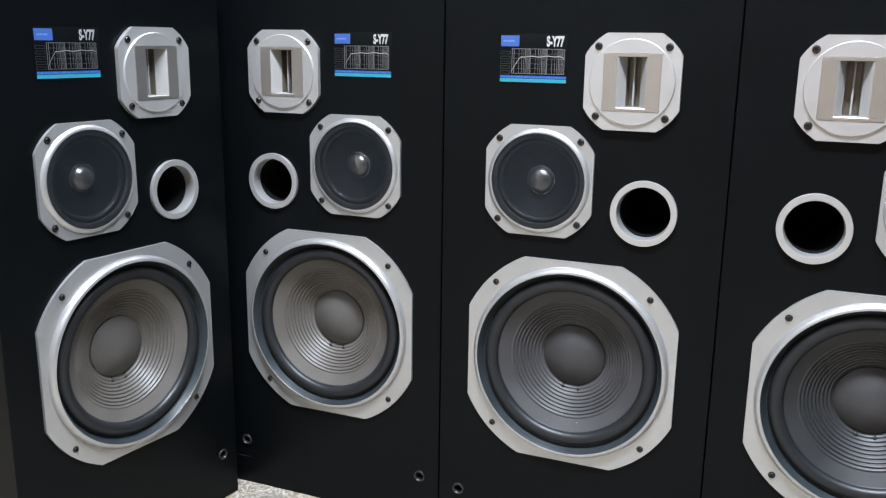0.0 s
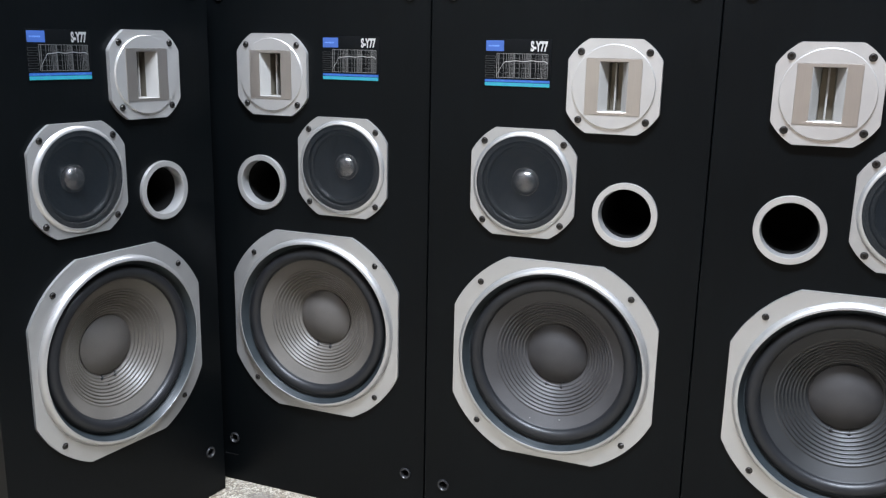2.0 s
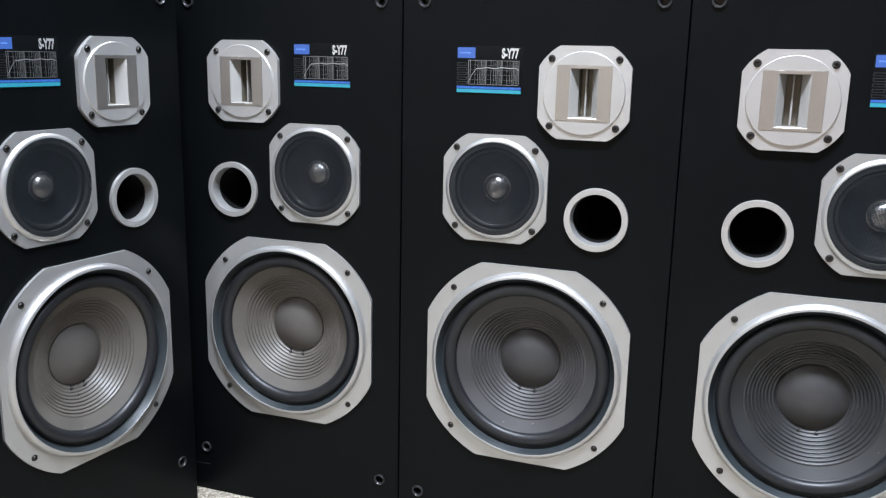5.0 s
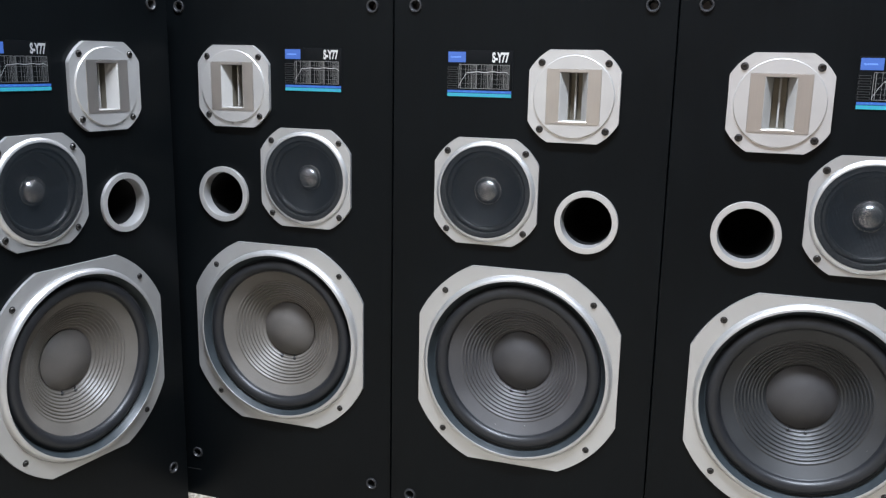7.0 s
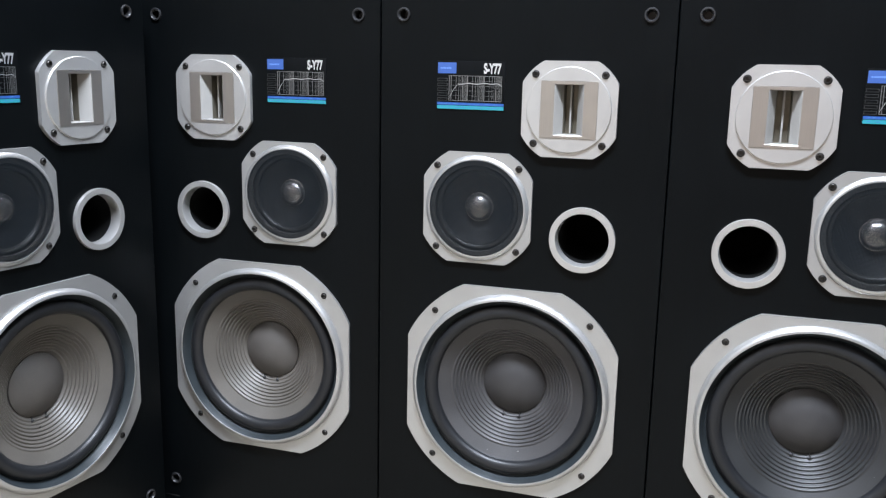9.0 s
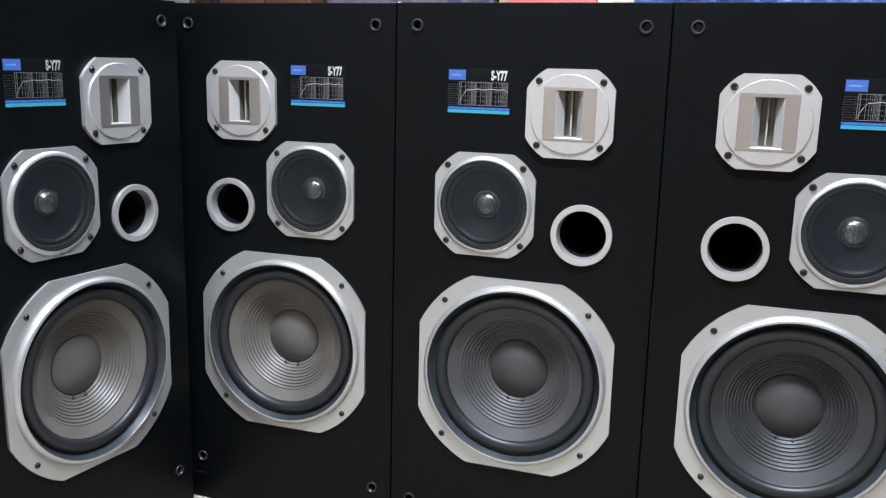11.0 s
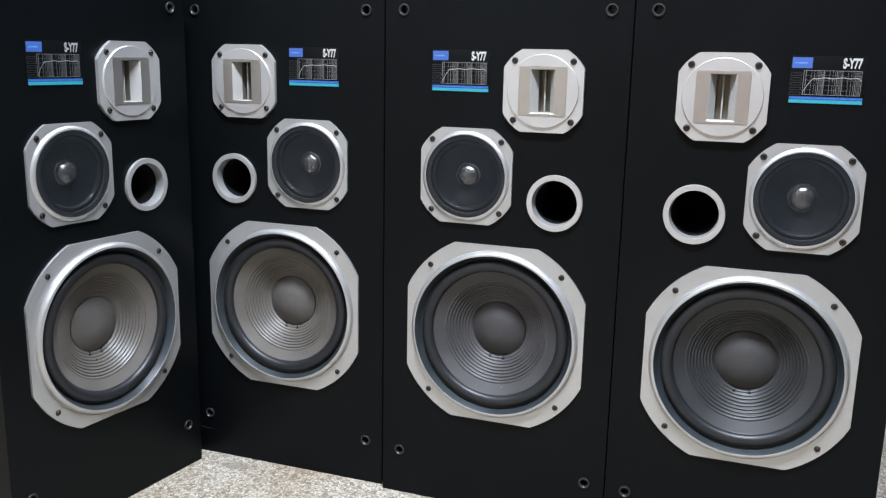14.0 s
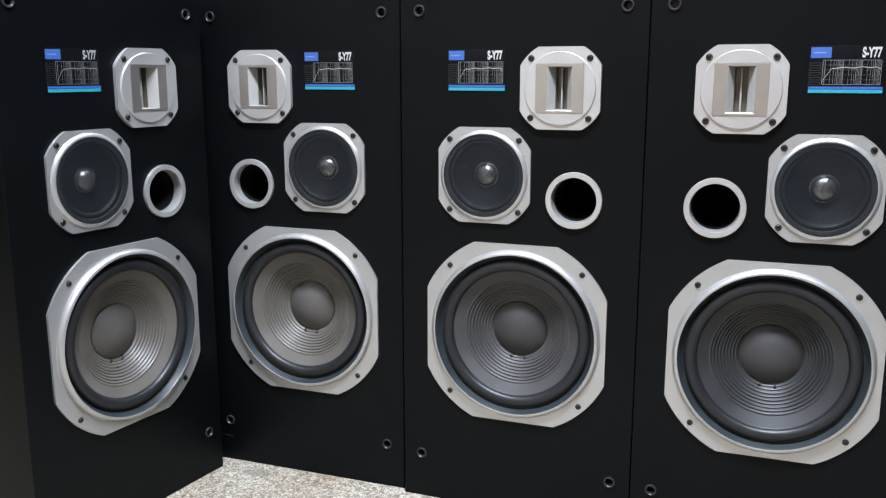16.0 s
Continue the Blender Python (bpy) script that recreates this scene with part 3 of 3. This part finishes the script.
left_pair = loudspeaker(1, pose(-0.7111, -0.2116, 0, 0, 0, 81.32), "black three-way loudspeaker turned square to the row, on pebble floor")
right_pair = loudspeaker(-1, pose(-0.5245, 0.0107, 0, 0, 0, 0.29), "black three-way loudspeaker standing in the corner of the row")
middle = tagged(copy_thing(left_pair, pose(-0.1289, 0, 0, 0, 0, 0)), "black three-way loudspeaker with dark woofer cone, middle of the row")
end = tagged(copy_thing(right_pair, pose(0.2624, -0.0022, 0, 0, 0, 0.5)), "black three-way loudspeaker with dark woofer cone, end of the row")
# this pair's cones have kept their dark colour; the end one also carries painted shade
for thing in (middle, end):
    for ob in thing.children_recursive:
        if ob.parent.name.startswith("woofer") and ob.name.startswith(("cone", "dust_cap")):
            ob.data = ob.data.copy()
            ob.data.materials.clear()
            ob.data.materials.append((DARK_CONE if thing == middle else SHADED_CONE) if ob.name.startswith("cone") else DARK_CAP)
            tagged(ob, "dark grey cone with concentric ribs" if ob.name.startswith("cone") else "dark grey domed dust cap")
part("paint_chip", boxed(-0.1944, -0.1895, BAFFLE + 0.0006, BAFFLE + 0.006, TALL - 0.0022, TALL + 0.0006), WHITE_PAINT, middle, "small pale chip on the top corner", smooth=False)
# Black sheet laid over the corner paints the dark of a chipped-out notch.
part("worn_corner", boxed(HALF - 0.0045, HALF - 0.0006, BAFFLE - 0.0003, BAFFLE + 0.0008, 0.002, 0.038), VOID, right_pair, "flat black patch painting the shade in a chipped bottom corner", smooth=False)
scuff = part("scuff_mark", boxed(-0.192, -0.158, BAFFLE - 0.0003, BAFFLE + 0.0002, 0.0475, 0.0488), SCUFF, right_pair, "pale scuff near the foot", smooth=False)



def speck(thing, x, z, y, r, mat, label):
    """A crumb stuck to a woofer cone, at x and z from the woofer's centre."""
    body = next(ob for ob in thing.children if ob.name.startswith("woofer"))
    bm = bmesh.new()
    bmesh.ops.create_icosphere(bm, subdivisions=2, radius=r, matrix=pose(x, y, WOOFER[1] + z, 0, 0, 30) @ Matrix.Diagonal((1.3, 0.35, 0.8, 1)))
    part("speck", bm, mat, body, label)


speck(middle, 0.015, -0.0915, 0.0132, 0.0012, GREY_PAINT, "pale crumb on the cone")
speck(middle, -0.029, -0.094, 0.0100, 0.0007, GREY_PAINT, "pale crumb on the cone")
speck(left_pair, -0.006, -0.0585, 0.0325, 0.0018, VOID, "dark spot on the cone")
speck(left_pair, -0.020, -0.1005, 0.0080, 0.0009, GREY_PAINT, "pale crumb on the cone")
speck(end, 0.084, -0.052, 0.0112, 0.0012, GREY_PAINT, "dull scuff on the cone")

# ---------------------------------------------------------------- the room
X0, X1, Y0, Y1, H = -3.3, 2.6, -3.2, 2.4, 2.65


def structure(name, bm, mat, label, category=""):
    return tagged(part(name, bm, mat, None, label, smooth=False), category=category or name.split("_")[0], kind="structure")


structure("floor", boxed(X0, X1, Y0, Y1, -0.12, 0.0), FLOOR, "pale pebble terrazzo floor with brown stains")
structure("ceiling", boxed(X0, X1, Y0, Y1, H, H + 0.12), CEILING, "plain white painted ceiling")
structure("wall_north", boxed(X0 - 0.12, X1 + 0.12, Y1, Y1 + 0.12, -0.12, H + 0.12), PLASTER, "cream plastered wall")
structure("wall_south", boxed(X0 - 0.12, X1 + 0.12, Y0 - 0.12, Y0, -0.12, H + 0.12), PLASTER, "cream plastered wall")
# Partition out of view, added to shape what the right-hand speakers reflect.
structure("wall_south_return", boxed(-0.35, X1, Y0, -2.35, 0.0, H), DARK_PLASTER, "unseen warm tan partition wall, added to tint the speakers' reflections")
# Also out of view: a dark block added to dim the right side.
structure("wall_east_return", boxed(0.95, X1, -2.35, 0.6, 0.0, H), DIM_PLASTER, "unseen dark grey-green partition wall, added to cut reflections and bounce")
structure("wall_west", boxed(X0 - 0.12, X0, Y0, Y1, -0.12, H + 0.12), DIM_PLASTER, "dark grey-green painted wall")
structure("wall_east", boxed(X1, X1 + 0.12, Y0, Y1, -0.12, H + 0.12), GREY_PLASTER, "plain grey plastered wall")

# Housings for the lamps, all out of view; two belong to added fill.
for x, y, z, watts, colour, length, turn in LAMPS:
    fixture = new("ceiling_light")
    fixture.matrix_basis = pose(x, y, H, 0, 0, turn)
    tagged(fixture, "unseen white ceiling batten light, added with a lit diffuser", "ceiling light", "ceiling lights")
    part("housing", boxed(-length / 2 - 0.03, length / 2 + 0.03, -0.17, 0.17, -0.05, 0.0, 0.006), WHITE_PAINT, fixture)
    part("diffuser", boxed(-length / 2, length / 2, -0.15, 0.15, -0.085, -0.05, 0.012), DIFFUSER, fixture)

# ---------------------------------------------------------------- things behind the row


def wardrobe(x0, x1, y0, y1, top, mat, label, name, category, sides=(-1, 1)):
    thing = new(name)
    thing.matrix_basis = pose((x0 + x1) / 2, y0, 0)
    tagged(thing, label, category)
    w = (x1 - x0) / 2
    part("body", boxed(-w, w, 0.022, y1 - y0, 0.0, top, 0.003), mat, thing)
    for s in sides:
        a, b = sorted((s * 0.002, s * (w - 0.002))) if len(sides) > 1 else (0.002 - w, w - 0.002)
        door = part("door", boxed(a, b, 0.0, 0.02, 0.08, top - 0.004, 0.003), mat, thing)
        part("handle", boxed(s * 0.03 - 0.006, s * 0.03 + 0.006, -0.025, 0.0, top * 0.32 - 0.07, top * 0.32 + 0.07, 0.004), BRASS, door)
    return thing


wardrobe(-1.79, -1.395, 1.8, 2.34, 1.9, WOOD, "brown wooden cupboard with two doors against the wall", "cupboard", "cupboard")
wardrobe(-1.90, -1.795, 1.82, 2.34, 1.7, DARK_WOOD, "narrow black cabinet beside the brown cupboard", "narrow_cabinet", "cabinet")
wardrobe(-0.635, -0.335, 1.8, 2.3, 1.45, RED_PAINT, "red painted metal locker with one door", "locker", "locker", (1,))


def framed_picture():
    thing = new("picture_frame")
    thing.matrix_basis = pose(-1.0415, 1.82, 0.0, -3, 0, 0)
    tagged(thing, "large purple-grey abstract painting in a thin black frame, leaning", "painting")
    w, top = 0.3335, 1.35
    part("canvas", boxed(-w, w, 0.008, 0.03, 0.02, top - 0.02), CANVAS, thing, "purple-grey brushed canvas", smooth=False)
    part("painted_stripe", boxed(0.155, 0.205, 0.0065, 0.009, 0.02, top - 0.02), STRIPE, thing, "dark blue painted stripe", smooth=False)
    part("painted_stripe", boxed(0.290, 0.312, 0.0065, 0.009, 0.02, top - 0.02), STRIPE, thing, "dark blue painted stripe", smooth=False)
    for x in (-w, w):
        part("frame_stile", boxed(x - 0.006, x + 0.006, 0.0, 0.036, 0.0, top, 0.002), BLACK_FRAME, thing)
    for z in (0.012, top - 0.012):
        part("frame_rail", boxed(-w + 0.006, w - 0.006, 0.0, 0.036, z - 0.012, z + 0.012, 0.002), BLACK_FRAME, thing)
    return thing


framed_picture()


def timber_post():
    thing = new("timber_post")
    thing.matrix_basis = pose(-0.668, 1.86, 0)
    tagged(thing, "pale tan timber post standing beside the red locker", "post")
    part("shaft", boxed(-0.022, 0.022, 0.0, 0.04, 0.0, 1.4, 0.003), TIMBER, thing)
    return thing


timber_post()


def louvre_rack():
    """A white post with cream slats beside it."""
    thing = new("louvred_rack")
    thing.matrix_basis = pose(-0.28, 1.78, 0)
    tagged(thing, "white upright rack with cream louvre slats", "rack")
    for x in (-0.025, 0.47):
        part("post", boxed(x - 0.025, x + 0.025, 0.0, 0.05, 0.0, 1.6, 0.003), WHITE_PAINT, thing)
    for k in range(40):
        bm = boxed(0.0, 0.445, 0.01, 0.034, 0.06 + 0.038 * k, 0.086 + 0.038 * k, 0.002)
        part("slat", bm, CREAM_PAINT, thing)
    return thing


louvre_rack()


def tarpaulin():
    """A crumpled sheet thrown over a crate: top and front with folds."""
    bm = bmesh.new()
    nx, nz = 150, 110
    wide, top, deep = 1.5, 1.16, 0.5
    grid = []
    for j in range(nz + 1):
        s = (top + deep) * j / nz
        row = []
        for i in range(nx + 1):
            x = -wide / 2 + wide * i / nx
            if s < top:
                p, n = Vector((x, 0.0, s)), Vector((0, -1, 0))
            else:
                p, n = Vector((x, s - top, top)), Vector((0, 0, 1))
            q = Vector((x * 4, s * 4, 1.7))
            ridge = 0.7 * abs(noise.noise(q * 1.1)) + 0.5 * abs(noise.noise(q * 2.6)) + 0.30 * abs(noise.noise(q * 6.0)) + 0.12 * abs(noise.noise(q * 13.0))
            row.append(bm.verts.new(p + n * (0.050 * ridge)))
        grid.append(row)
    for j in range(nz):
        for i in range(nx):
            bm.faces.new((grid[j][i], grid[j][i + 1], grid[j + 1][i + 1], grid[j + 1][i]))
    bmesh.ops.solidify(bm, geom=bm.faces[:], thickness=0.002)
    sheet = part("tarpaulin", bm, TARP, smooth=False)
    sheet.matrix_basis = pose(0.635, 1.05, 0.0)
    tagged(sheet, "crumpled blue plastic tarpaulin draped over a crate", "tarpaulin")
    crate = new("crate")
    crate.matrix_basis = pose(0.635, 1.06, 0)
    tagged(crate, "tall plain wooden crate under the tarpaulin", "crate")
    part("body", boxed(-0.70, 0.70, 0.01, 0.48, 0.0, 1.13, 0.004), WOOD, crate)


tarpaulin()


# Pale board made up as a door; its cream paint stands for glaring light.
def overbright_standin():
    thing = new("cream_door")
    thing.matrix_basis = pose(-2.21, 1.84, 0)
    tagged(thing, "cream panel made up as a door, standing in for an overbright strip", "door")
    part("panel", boxed(-0.13, 0.13, 0.0, 0.04, 0.0, 2.0, 0.003), IVORY, thing)
    for x in (-0.12, 0.12):
        part("stile", boxed(x - 0.01, x + 0.01, -0.012, 0.0, 0.0, 2.0, 0.002), IVORY, thing)
    part("handle", boxed(-0.10, -0.075, -0.05, 0.0, 0.70, 0.80, 0.006), BRASS, thing)


def steel_post():
    thing = new("steel_column")
    thing.matrix_basis = pose(-2.0, 1.82, 0)
    tagged(thing, "grey painted steel column with a brown edge strip", "column")
    part("shaft", boxed(-0.075, 0.06, 0.0, 0.12, 0.0, 2.64, 0.006), GREY_PAINT, thing)
    part("edge_strip", boxed(0.062, 0.085, 0.0, 0.1, 0.0, 2.0, 0.002), WOOD, thing)


def side_table():
    thing = new("side_table")
    thing.matrix_basis = pose(-2.62, 1.72, 0)
    tagged(thing, "tall black side table carrying jars", "table")
    part("tabletop", boxed(-0.26, 0.26, -0.18, 0.18, 0.87, 0.90, 0.004), DARK_WOOD, thing)
    for x in (-0.23, 0.23):
        for y in (-0.15, 0.15):
            part("leg", boxed(x - 0.02, x + 0.02, y - 0.02, y + 0.02, 0.0, 0.87, 0.003), DARK_WOOD, thing)


def upright(rings, segments):
    """A vessel turned about the upright axis."""
    bm = turned([(r, -z) for r, z in rings], 0, 0, even(segments), cap=True)
    bmesh.ops.rotate(bm, verts=bm.verts, cent=(0, 0, 0), matrix=Matrix.Rotation(radians(-90), 3, "X"))
    return bm


def jar(x, mat, name, label, rings):
    ob = part(name, upright(rings, 32), mat)
    ob.matrix_basis = pose(x, 1.70, 0.90)
    tagged(ob, label, "jar", "jars on the side table")


overbright_standin()
steel_post()
side_table()
JAR = [(0.001, 0.0), (0.05, 0.0), (0.062, 0.02), (0.07, 0.08), (0.058, 0.14), (0.04, 0.17), (0.042, 0.19), (0.03, 0.19)]
CAN = [(0.001, 0.0), (0.055, 0.0), (0.057, 0.004), (0.057, 0.19), (0.052, 0.195), (0.05, 0.2), (0.02, 0.21)]
jar(-2.45, BRASS, "brass_jar", "aged brass jar on the side table", JAR)
jar(-2.60, SATIN, "steel_canister", "brushed steel canister on the side table", CAN)
jar(-2.74, GREY_PAINT, "grey_canister", "grey lidded canister on the side table", CAN)
